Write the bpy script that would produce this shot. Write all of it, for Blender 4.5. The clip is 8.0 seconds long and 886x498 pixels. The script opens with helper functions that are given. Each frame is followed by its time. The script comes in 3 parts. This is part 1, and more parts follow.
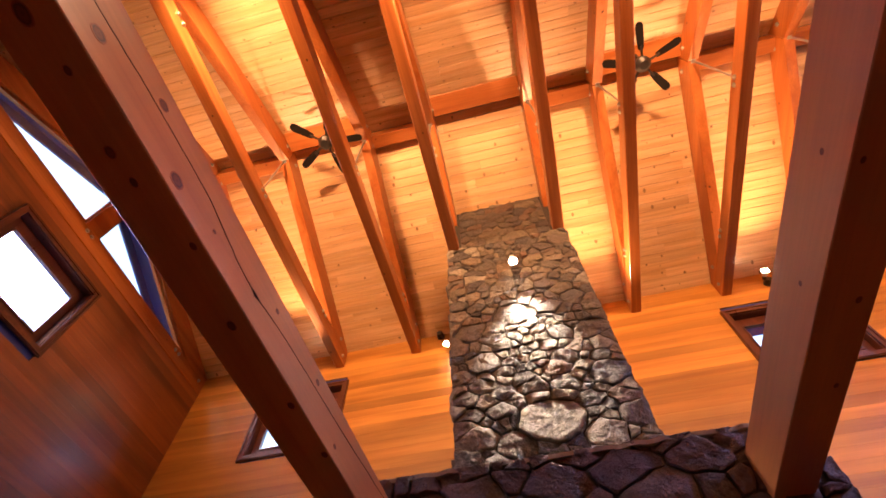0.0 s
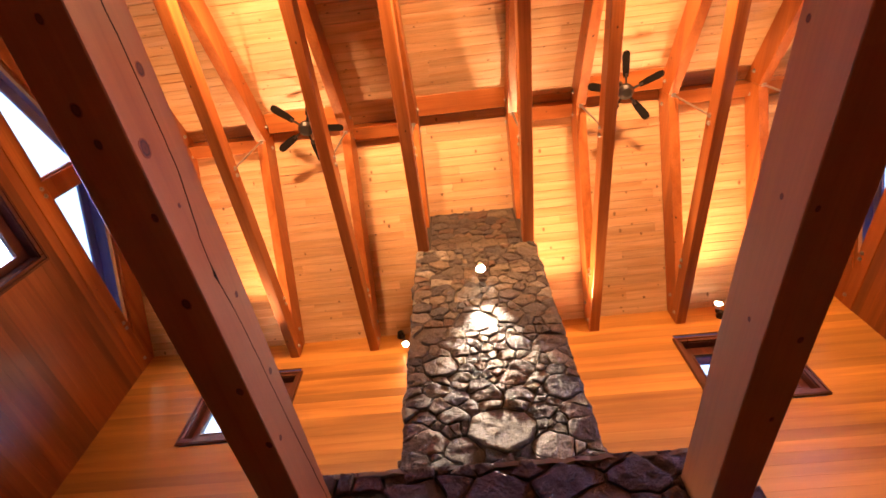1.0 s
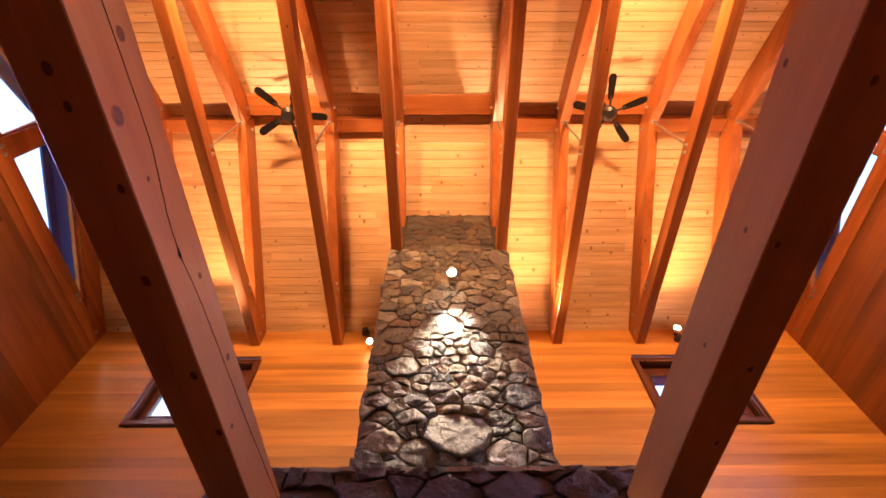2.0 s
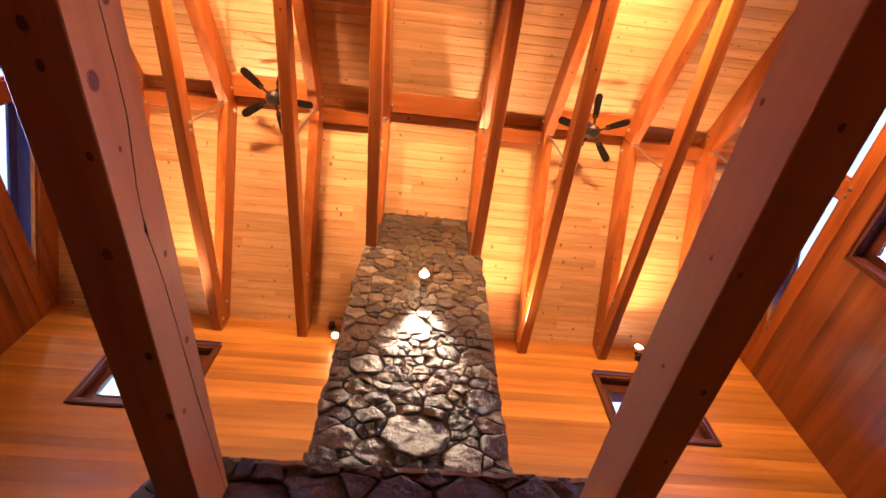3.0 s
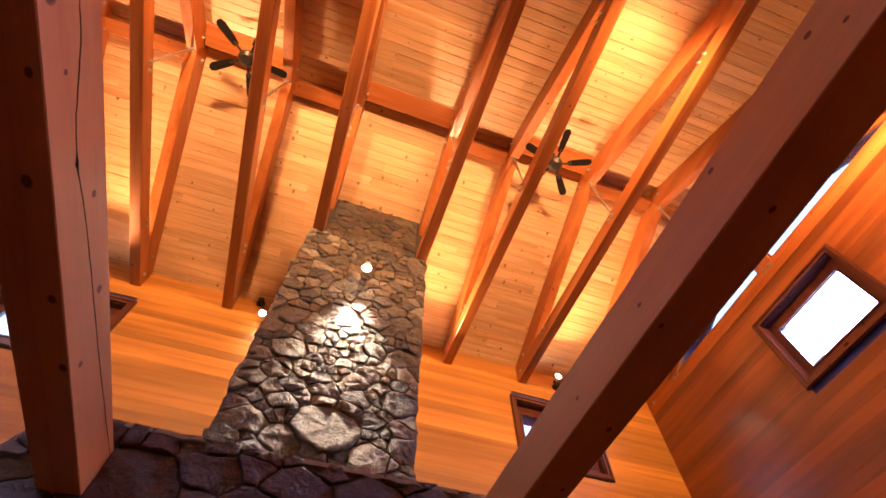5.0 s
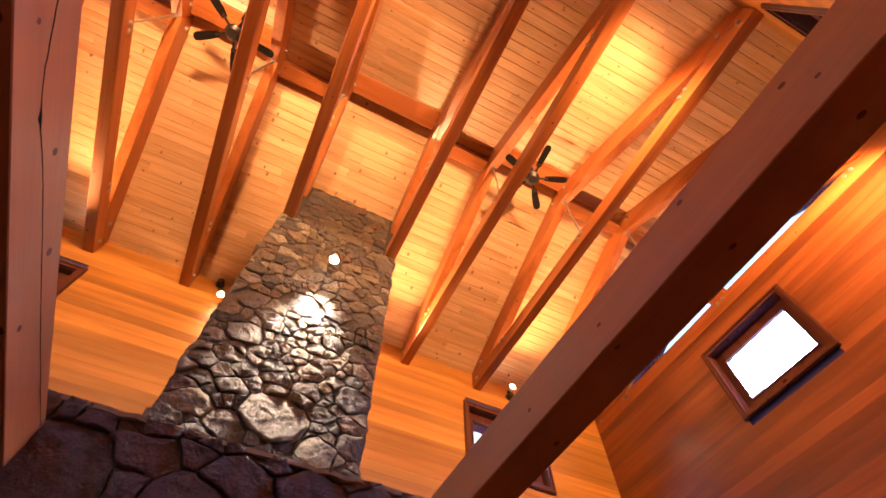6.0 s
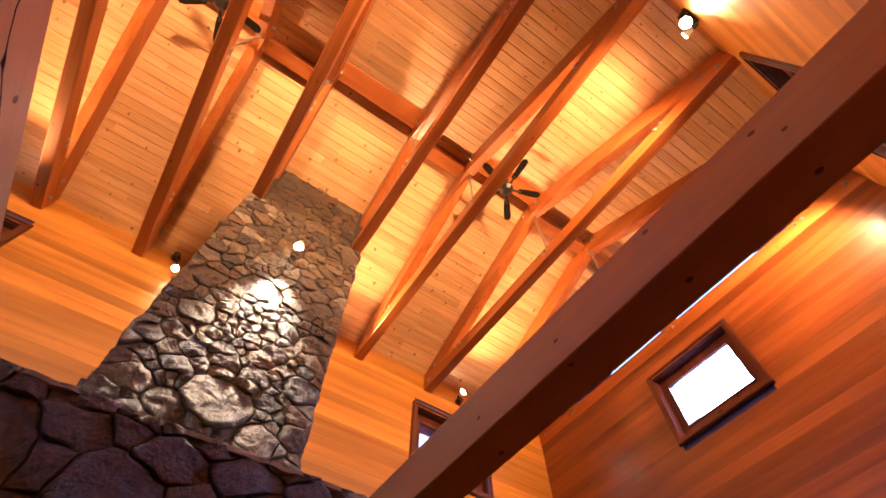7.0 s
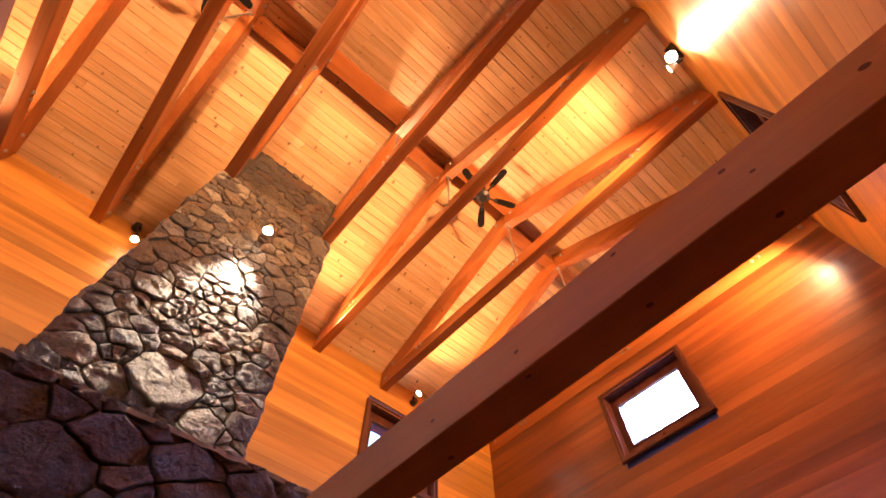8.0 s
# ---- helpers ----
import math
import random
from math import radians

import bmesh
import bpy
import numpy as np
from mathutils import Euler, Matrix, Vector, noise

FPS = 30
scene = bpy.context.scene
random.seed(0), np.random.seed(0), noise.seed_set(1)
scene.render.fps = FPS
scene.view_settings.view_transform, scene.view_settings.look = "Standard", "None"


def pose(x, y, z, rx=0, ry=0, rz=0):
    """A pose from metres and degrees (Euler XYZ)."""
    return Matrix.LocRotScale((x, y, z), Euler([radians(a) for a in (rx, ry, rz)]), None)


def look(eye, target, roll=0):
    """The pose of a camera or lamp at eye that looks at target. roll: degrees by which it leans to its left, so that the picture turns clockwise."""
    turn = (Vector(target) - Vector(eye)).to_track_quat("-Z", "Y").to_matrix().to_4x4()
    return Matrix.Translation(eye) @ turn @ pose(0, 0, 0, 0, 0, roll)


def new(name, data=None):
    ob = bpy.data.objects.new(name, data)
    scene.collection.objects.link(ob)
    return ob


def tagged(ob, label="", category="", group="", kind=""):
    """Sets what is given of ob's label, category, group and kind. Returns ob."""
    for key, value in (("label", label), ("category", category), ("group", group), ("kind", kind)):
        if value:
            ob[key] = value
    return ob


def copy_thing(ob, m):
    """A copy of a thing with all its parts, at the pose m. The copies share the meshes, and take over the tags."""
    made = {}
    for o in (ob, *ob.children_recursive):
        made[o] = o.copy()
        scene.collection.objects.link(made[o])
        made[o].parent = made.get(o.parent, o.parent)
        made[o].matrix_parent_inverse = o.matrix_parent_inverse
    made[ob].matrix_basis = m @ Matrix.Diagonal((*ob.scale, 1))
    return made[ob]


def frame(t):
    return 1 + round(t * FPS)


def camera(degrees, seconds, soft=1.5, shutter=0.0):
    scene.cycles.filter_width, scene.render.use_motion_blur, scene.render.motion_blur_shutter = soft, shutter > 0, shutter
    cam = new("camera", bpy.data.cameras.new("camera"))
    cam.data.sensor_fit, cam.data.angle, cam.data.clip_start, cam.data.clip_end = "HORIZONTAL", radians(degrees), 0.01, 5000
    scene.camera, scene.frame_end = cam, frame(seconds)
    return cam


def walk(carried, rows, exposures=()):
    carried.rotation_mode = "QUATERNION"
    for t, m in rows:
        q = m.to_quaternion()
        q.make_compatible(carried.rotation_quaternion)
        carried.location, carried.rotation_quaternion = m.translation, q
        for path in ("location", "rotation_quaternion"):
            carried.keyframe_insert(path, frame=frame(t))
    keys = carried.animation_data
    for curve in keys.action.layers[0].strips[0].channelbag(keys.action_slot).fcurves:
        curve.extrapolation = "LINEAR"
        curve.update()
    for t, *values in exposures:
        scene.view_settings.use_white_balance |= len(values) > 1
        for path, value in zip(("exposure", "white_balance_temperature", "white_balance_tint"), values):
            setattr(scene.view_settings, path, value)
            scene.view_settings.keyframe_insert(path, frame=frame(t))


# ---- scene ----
EYE = 1.40          # camera height above the floor
U = 5.5             # height of the truss ties above the camera, nearly
cam = camera(87.16, 8.0, soft=1.7)
walk(cam, [
    (0.0, pose(0.020, 0, EYE, 148.38, 0.46, 13.73)),
    (0.5, pose(0.020, 0, EYE, 148.46, 0.38, 10.05)),
    (1.0, pose(0.020, 0, EYE, 148.55, 0.34, 6.45)),
    (1.5, pose(0.020, 0, EYE, 148.65, 0.34, 3.16)),
    (3.0, pose(0.020, 0, EYE, 148.90, 0.23, -6.04)),
    (3.5, pose(0.020, 0, EYE, 148.99, 0.24, -9.30)),
    (4.0, pose(0.020, 0, EYE, 149.10, 0.14, -12.65)),
    (4.5, pose(0.019, 0, EYE, 149.16, 0.07, -15.87)),
    (6.0, pose(0.012, 0, EYE, 149.44, 0.03, -26.28)),
    (6.5, pose(0.005, 0, EYE, 149.48, 0.09, -30.69)),
    (7.0, pose(-0.003, 0, EYE, 149.53, 0.18, -34.13)),
    (7.5, pose(-0.008, 0, EYE, 149.57, 0.25, -37.58)),
    (8.0, pose(-0.012, 0, EYE, 149.65, 0.20, -41.26)),
], exposures=[(0.0, 3.16), (4.5, 3.16), (8.0, 3.22)])

# ---- plan, in metres ----
XW, XE = -0.976 * U, 1.010 * U       # gable walls, inner faces
YN, YS = 0.912 * U, -0.210 * U       # eave walls, inner faces
YR = 0.350 * U                       # ridge line
SLOPE = 0.434


def Z(r):
    """Height above the floor of a level given in camera units."""
    return EYE + r * U


Z_APEX = Z(1.285)                    # ceiling at the ridge
Z_EAVE = Z_APEX - SLOPE * (YN - YR)
Z_TIE = Z(0.980)                     # underside of the ties
TIE_W, TIE_D = 0.145, 0.21
RAFTER_DROP = 0.37                   # ceiling to rafter underside, upright
TRUSS_X = [U * a for a in (-0.748, -0.5200, -0.2895, -0.1070, 0.1530, 0.3295, 0.5640, 0.788)]
WIN_W, WIN_H, WIN_Z = 1.44, 1.16, Z(0.8170)   # small square windows, outer casing and middle height


def ceil_z(y):
    return Z_APEX - SLOPE * abs(y - YR)


# ---- light ----
world = bpy.data.worlds.new("sky")
scene.world = world
world.use_nodes = True
wn = world.node_tree.nodes
sky = wn.new("ShaderNodeTexSky")
sky.sky_type = "NISHITA"
sky.sun_disc = False
sky.sun_elevation, sky.sun_rotation = radians(35), radians(200)
sky.dust_density = 0.8
wn["Background"].inputs["Strength"].default_value = 0.15
world.node_tree.links.new(sky.outputs[0], wn["Background"].inputs["Color"])
sun = new("sun", bpy.data.lights.new("sun", "SUN"))
sun.data.energy, sun.data.angle, sun.data.color = 0.5, radians(12), (1.0, 0.95, 0.88)
sun.matrix_world = look((-10, -30, 22), (0, 0, 0))
WARM = (1.0, 0.474, 0.205)


def spot(place, target, watts, degrees, blend=0.8, size=0.05, color=WARM):
    """One of the room's lamps: its light only, the fixture is built below."""
    ob = new("lamp_light", bpy.data.lights.new("lamp_light", "SPOT"))
    ob.data.energy, ob.data.spot_size, ob.data.spot_blend = watts, radians(degrees), blend
    ob.data.shadow_soft_size, ob.data.color = size, color
    ob.matrix_world = look(place, target)
    return ob


# ---- materials ----
def nodes_of(name):
    m = bpy.data.materials.new(name)
    m.use_nodes = True
    t = m.node_tree
    return m, t.nodes, t.links, t.nodes["Principled BSDF"]


def mixer(n, l, kind, fac, a, b):
    mx = n.new("ShaderNodeMix")
    mx.data_type, mx.blend_type = "RGBA", kind
    for sock, v in ((mx.inputs[0], fac), (mx.inputs[6], a), (mx.inputs[7], b)):
        if hasattr(v, "links"):
            l.new(v, sock)
        elif isinstance(v, tuple):
            sock.default_value = (*v, 1)
        else:
            sock.default_value = v
    return mx.outputs[2]


def ramp(n, l, src, stops):
    r = n.new("ShaderNodeValToRGB")
    while len(r.color_ramp.elements) < len(stops):
        r.color_ramp.elements.new(0.5)
    for e, (p, c) in zip(r.color_ramp.elements, stops):
        e.position = p
        e.color = (c, c, c, 1) if isinstance(c, (int, float)) else (*c, 1)
    l.new(src, r.inputs[0])
    return r.outputs[0]


def wood(name, dark, light, axis, rough=0.45, knots=0.0, island=False, tone=0.25, scale=1.0, coat=0.0, knot_size=0.05, grain=0.45, relief=0.25, knot_tone=0.22):
    """Softwood with grain along an axis, knots, and a tone of its own for each board or timber."""
    m, n, l, b = nodes_of(name)
    co = n.new("ShaderNodeTexCoord")
    if island:
        rnd = n.new("ShaderNodeNewGeometry").outputs["Random Per Island"]
    else:
        rnd = n.new("ShaderNodeObjectInfo").outputs["Random"]
    shift = n.new("ShaderNodeVectorMath")
    shift.operation = "SCALE"
    shift.inputs[0].default_value = (31.0, 17.0, 23.0)
    l.new(rnd, shift.inputs["Scale"])
    plus = n.new("ShaderNodeVectorMath")
    l.new(co.outputs["Object"], plus.inputs[0])
    l.new(shift.outputs[0], plus.inputs[1])
    mp = n.new("ShaderNodeMapping")
    mp.inputs["Scale"].default_value = [0.55 * scale if a == axis else 9.0 * scale for a in "xyz"]
    l.new(plus.outputs[0], mp.inputs[0])
    big = n.new("ShaderNodeTexNoise")
    big.inputs["Scale"].default_value, big.inputs["Detail"].default_value = 1.0, 4
    big.inputs["Distortion"].default_value = 0.6
    l.new(mp.outputs[0], big.inputs["Vector"])
    mp2 = n.new("ShaderNodeMapping")
    mp2.inputs["Scale"].default_value = [2.0 if a == axis else 70.0 for a in "xyz"]
    l.new(plus.outputs[0], mp2.inputs[0])
    fine = n.new("ShaderNodeTexNoise")
    fine.inputs["Scale"].default_value, fine.inputs["Detail"].default_value = 1.0, 3
    l.new(mp2.outputs[0], fine.inputs["Vector"])
    col = mixer(n, l, "MIX", ramp(n, l, big.outputs[0], [(0.32, 0.0), (0.68, 1.0)]), dark, light)
    col = mixer(n, l, "MULTIPLY", grain, col, ramp(n, l, fine.outputs[0], [(0.35, 0.62), (0.6, 1.0)]))
    per = n.new("ShaderNodeMapRange")
    per.inputs[3].default_value, per.inputs[4].default_value = 1.0 - tone, 1.0 + tone * 0.5
    l.new(rnd, per.inputs[0])
    comb = n.new("ShaderNodeCombineColor")
    for i in range(3):
        l.new(per.outputs[0], comb.inputs[i])
    col = mixer(n, l, "MULTIPLY", 1.0, col, comb.outputs[0])
    if knots:
        sp = n.new("ShaderNodeSeparateXYZ")
        l.new(plus.outputs[0], sp.inputs[0])
        i = "xyz".index(axis)
        across = n.new("ShaderNodeMath")
        l.new(sp.outputs[(i + 1) % 3], across.inputs[0])
        l.new(sp.outputs[(i + 2) % 3], across.inputs[1])
        along = n.new("ShaderNodeMath")
        along.operation = "MULTIPLY"
        along.inputs[1].default_value = 0.8
        l.new(sp.outputs[i], along.inputs[0])
        cb = n.new("ShaderNodeCombineXYZ")
        l.new(along.outputs[0], cb.inputs[0])
        l.new(across.outputs[0], cb.inputs[1])
        vo = n.new("ShaderNodeTexVoronoi")
        vo.voronoi_dimensions = "2D"
        vo.inputs["Scale"].default_value = knots
        l.new(cb.outputs[0], vo.inputs["Vector"])
        sc = n.new("ShaderNodeSeparateColor")
        l.new(vo.outputs["Color"], sc.inputs[0])
        big_k = n.new("ShaderNodeMapRange")
        big_k.inputs[1].default_value, big_k.inputs[3].default_value, big_k.inputs[4].default_value = 0.35, 0.12, 1.0
        l.new(sc.outputs[0], big_k.inputs[0])
        dv = n.new("ShaderNodeMath")
        dv.operation = "DIVIDE"
        l.new(vo.outputs["Distance"], dv.inputs[0])
        l.new(big_k.outputs[0], dv.inputs[1])
        k = ramp(n, l, dv.outputs[0], [(knot_size * 0.62, 1.0), (knot_size * 0.78, 0.80), (knot_size * 0.96, 0.95), (knot_size * 1.12, 0.0)])
        col = mixer(n, l, "MIX", k, col, tuple(knot_tone * c for c in dark))
    l.new(col, b.inputs["Base Color"])
    rr = ramp(n, l, big.outputs[0], [(0.2, rough - 0.08), (0.8, rough + 0.1)])
    l.new(rr, b.inputs["Roughness"])
    b.inputs["Coat Weight"].default_value = coat
    b.inputs["Coat Roughness"].default_value = 0.30
    bp = n.new("ShaderNodeBump")
    bp.inputs["Strength"].default_value, bp.inputs["Distance"].default_value = relief, 0.004
    l.new(fine.outputs[0], bp.inputs["Height"])
    l.new(bp.outputs[0], b.inputs["Normal"])
    return m


PINE = wood("pine_boards", (0.60, 0.37, 0.175), (0.78, 0.55, 0.315), "x", 0.38, knots=4.6, island=True, tone=0.17, knot_size=0.078, knot_tone=0.42)
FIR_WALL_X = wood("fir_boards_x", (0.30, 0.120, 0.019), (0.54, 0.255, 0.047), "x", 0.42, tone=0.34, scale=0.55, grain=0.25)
# the eave walls' fir again, darkened and reddened for the gables' dimmer light
FIR_GABLE_SHADED = wood("fir_boards_gable_shaded", (0.155, 0.037, 0.008), (0.31, 0.092, 0.019), "x", 0.34, tone=0.30, scale=0.6, grain=0.3, coat=0.5)
FIR_BEAM = wood("fir_timber", (0.36, 0.105, 0.024), (0.53, 0.195, 0.052), "y", 0.34, knots=3.0, tone=0.12, scale=0.7, knot_size=0.04)
FIR_RIDGE = wood("fir_timber_ridge", (0.36, 0.11, 0.026), (0.53, 0.20, 0.056), "x", 0.4, knots=3.0, tone=0.12, scale=0.7, knot_size=0.04)
BIG_FIR = wood("fir_heavy_beam", (0.43, 0.152, 0.048), (0.58, 0.245, 0.080), "y", 0.36, tone=0.06, scale=0.6, coat=0.25, knot_size=0.068, grain=0.2, relief=0.06)
BIG_FIR.node_tree.nodes["Principled BSDF"].inputs["Specular IOR Level"].default_value = 0.45
CHERRY = wood("dark_trim", (0.055, 0.014, 0.008), (0.11, 0.032, 0.017), "z", 0.32, tone=0.1)
# outdoor boards: the sky's blue light is put into their colour
SOFFIT_SKYLIT = wood("soffit_boards_skylit", (0.022, 0.038, 0.20), (0.03, 0.05, 0.25), "y", 0.6, tone=0.1)
FLOOR = wood("floor_boards", (0.110, 0.062, 0.033), (0.175, 0.102, 0.055), "x", 0.35, tone=0.1)


def plain(name, color, rough, metal=0.0, vary=0.15, scale=14.0):
    m, n, l, b = nodes_of(name)
    no = n.new("ShaderNodeTexNoise")
    no.inputs["Scale"].default_value, no.inputs["Detail"].default_value = scale, 5
    l.new(n.new("ShaderNodeTexCoord").outputs["Object"], no.inputs["Vector"])
    c = mixer(n, l, "MIX", no.outputs[0], tuple(x * (1 - vary) for x in color), tuple(min(1, x * (1 + vary)) for x in color))
    l.new(c, b.inputs["Base Color"])
    b.inputs["Metallic"].default_value = metal
    l.new(ramp(n, l, no.outputs[0], [(0.3, max(0.02, rough - 0.07)), (0.7, rough + 0.07)]), b.inputs["Roughness"])
    return m


STEEL = plain("galvanised_steel", (0.50, 0.49, 0.47), 0.5, 1.0)
BLACK = plain("black_metal", (0.018, 0.016, 0.015), 0.38)
BLADE = plain("dark_blade", (0.006, 0.004, 0.003), 0.8, scale=5)
BLADE.node_tree.nodes["Principled BSDF"].inputs["Specular IOR Level"].default_value = 0.15
GRASS = plain("ground", (0.05, 0.06, 0.035), 0.9, vary=0.4, scale=0.6)


def glass():
    m, n, l, b = nodes_of("window_glass")
    b.inputs["Base Color"].default_value = (0.97, 0.985, 1.0, 1)
    b.inputs["Roughness"].default_value, b.inputs["IOR"].default_value = 0.0, 1.45
    b.inputs["Transmission Weight"].default_value = 1.0
    return m


GLASS = glass()


def glow(name, color, strength):
    m, n, l, b = nodes_of(name)
    b.inputs["Base Color"].default_value = (0.8, 0.8, 0.8, 1)
    b.inputs["Emission Color"].default_value = (*color, 1)
    b.inputs["Emission Strength"].default_value = strength
    return m


BULB = glow("lamp_lens", (1.0, 0.82, 0.62), 14.0)
BULB_GLASS = plain("frosted_bulb", (0.75, 0.74, 0.72), 0.3, vary=0.05)


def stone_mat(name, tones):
    m, n, l, b = nodes_of(name)
    rnd = n.new("ShaderNodeObjectInfo").outputs["Random"]
    co = n.new("ShaderNodeTexCoord").outputs["Object"]
    sh = n.new("ShaderNodeVectorMath")
    sh.operation = "SCALE"
    sh.inputs[0].default_value = (41.0, 13.0, 29.0)
    l.new(rnd, sh.inputs["Scale"])
    ad = n.new("ShaderNodeVectorMath")
    l.new(co, ad.inputs[0])
    l.new(sh.outputs[0], ad.inputs[1])
    base = n.new("ShaderNodeValToRGB")
    while len(base.color_ramp.elements) < len(tones):
        base.color_ramp.elements.new(0.5)
    for e, (p, c) in zip(base.color_ramp.elements, tones):
        e.position, e.color = p, (*c, 1)
    l.new(rnd, base.inputs[0])
    a = n.new("ShaderNodeTexNoise")
    a.inputs["Scale"].default_value, a.inputs["Detail"].default_value, a.inputs["Roughness"].default_value = 11.0, 9, 0.7
    l.new(ad.outputs[0], a.inputs["Vector"])
    f = n.new("ShaderNodeTexNoise")
    f.inputs["Scale"].default_value, f.inputs["Detail"].default_value = 45.0, 6
    l.new(ad.outputs[0], f.inputs["Vector"])
    col = mixer(n, l, "MULTIPLY", 0.8, base.outputs[0], ramp(n, l, a.outputs[0], [(0.28, 0.34), (0.46, 0.84), (0.55, 1.06), (0.72, 1.8)]))
    col = mixer(n, l, "MULTIPLY", 0.5, col, ramp(n, l, f.outputs[0], [(0.35, 0.55), (0.6, 1.1)]))
    l.new(col, b.inputs["Base Color"])
    l.new(ramp(n, l, a.outputs[0], [(0.3, 0.42), (0.7, 0.68)]), b.inputs["Roughness"])
    bp = n.new("ShaderNodeBump")
    bp.inputs["Strength"].default_value, bp.inputs["Distance"].default_value = 1.0, 0.06
    l.new(a.outputs[0], bp.inputs["Height"])
    b2 = n.new("ShaderNodeBump")
    b2.inputs["Strength"].default_value, b2.inputs["Distance"].default_value = 0.8, 0.012
    l.new(f.outputs[0], b2.inputs["Height"])
    l.new(bp.outputs[0], b2.inputs["Normal"])
    l.new(b2.outputs[0], b.inputs["Normal"])
    return m


STONE = stone_mat("field_stone", [
    (0.0, (0.070, 0.063, 0.059)), (0.16, (0.145, 0.112, 0.072)), (0.34, (0.076, 0.074, 0.075)), (0.50, (0.120, 0.088, 0.064)),
    (0.66, (0.044, 0.042, 0.045)), (0.78, (0.200, 0.165, 0.115)), (0.87, (0.125, 0.068, 0.042)), (0.94, (0.26, 0.235, 0.19))])
# browner fieldstone, its tones darkened to hold the shade on the hearth
HEARTH_STONE_SHADED = stone_mat("maroon_stone_shaded", [
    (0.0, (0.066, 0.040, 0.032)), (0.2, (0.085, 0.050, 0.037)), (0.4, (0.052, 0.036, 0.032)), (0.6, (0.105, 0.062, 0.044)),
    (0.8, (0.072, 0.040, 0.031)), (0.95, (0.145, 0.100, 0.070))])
MORTAR = plain("dark_mortar", (0.055, 0.044, 0.035), 0.9, vary=0.3, scale=30)


# ---- mesh helpers ----
def box(bm, x0, x1, y0, y1, z0, z1):
    v = [bm.verts.new(p) for p in ((x0, y0, z0), (x1, y0, z0), (x1, y1, z0), (x0, y1, z0), (x0, y0, z1), (x1, y0, z1), (x1, y1, z1), (x0, y1, z1))]
    for q in ((0, 3, 2, 1), (4, 5, 6, 7), (0, 1, 5, 4), (1, 2, 6, 5), (2, 3, 7, 6), (3, 0, 4, 7)):
        bm.faces.new([v[i] for i in q])


def prism(bm, poly, axis, a, b):
    """Extrude a polygon along x (poly in y, z), y (x, z) or z (x, y) from a to b."""
    def at(p, d):
        return {"x": (d, p[0], p[1]), "y": (p[0], d, p[1]), "z": (p[0], p[1], d)}[axis]
    lo = [bm.verts.new(at(p, a)) for p in poly]
    hi = [bm.verts.new(at(p, b)) for p in poly]
    bm.faces.new(lo)
    bm.faces.new(hi[::-1])
    k = len(poly)
    for i in range(k):
        bm.faces.new((lo[i], hi[i], hi[(i + 1) % k], lo[(i + 1) % k]))


def soften(bm, w, seg=1):
    bmesh.ops.recalc_face_normals(bm, faces=bm.faces)
    bmesh.ops.bevel(bm, geom=bm.edges[:], offset=w, segments=seg, affect="EDGES", clamp_overlap=True)


def rod(bm, p, q, r, seg=12, r2=None):
    p, q = Vector(p), Vector(q)
    m = Matrix.Translation((p + q) / 2) @ (q - p).to_track_quat("Z", "Y").to_matrix().to_4x4()
    bmesh.ops.create_cone(bm, cap_ends=True, segments=seg, radius1=r, radius2=r if r2 is None else r2, depth=(q - p).length, matrix=m)


def part(name, bm, material, parent=None, label="", smooth=False):
    bmesh.ops.recalc_face_normals(bm, faces=bm.faces)
    me = bpy.data.meshes.new(name)
    bm.to_mesh(me)
    bm.free()
    if smooth:
        for p in me.polygons:
            p.use_smooth = True
    me.materials.append(material)
    ob = new(name, me)
    if parent is not None:
        ob.parent = parent
    return tagged(ob, label) if label else ob


def empty(name, place, label, category, group="", kind=""):
    ob = new(name)
    ob.location = place
    ob.empty_display_size = 0.1
    return tagged(ob, label, category, group, kind)


def made(fn, *a):
    bm = bmesh.new()
    fn(bm, *a)
    return bm


# ---- ground and closing structure ----
tagged(part("ground", made(box, -400, 400, -400, 400, -0.6, -0.3), GRASS), "rough grass and earth outside the house", "ground", kind="structure")
tagged(part("floor", made(box, XW - 0.25, XE + 0.25, YS - 0.25, YN + 0.25, -0.2, 0.0), FLOOR), "warm brown wooden floor of the great room", "floor", kind="structure")

PITCH = 0.131


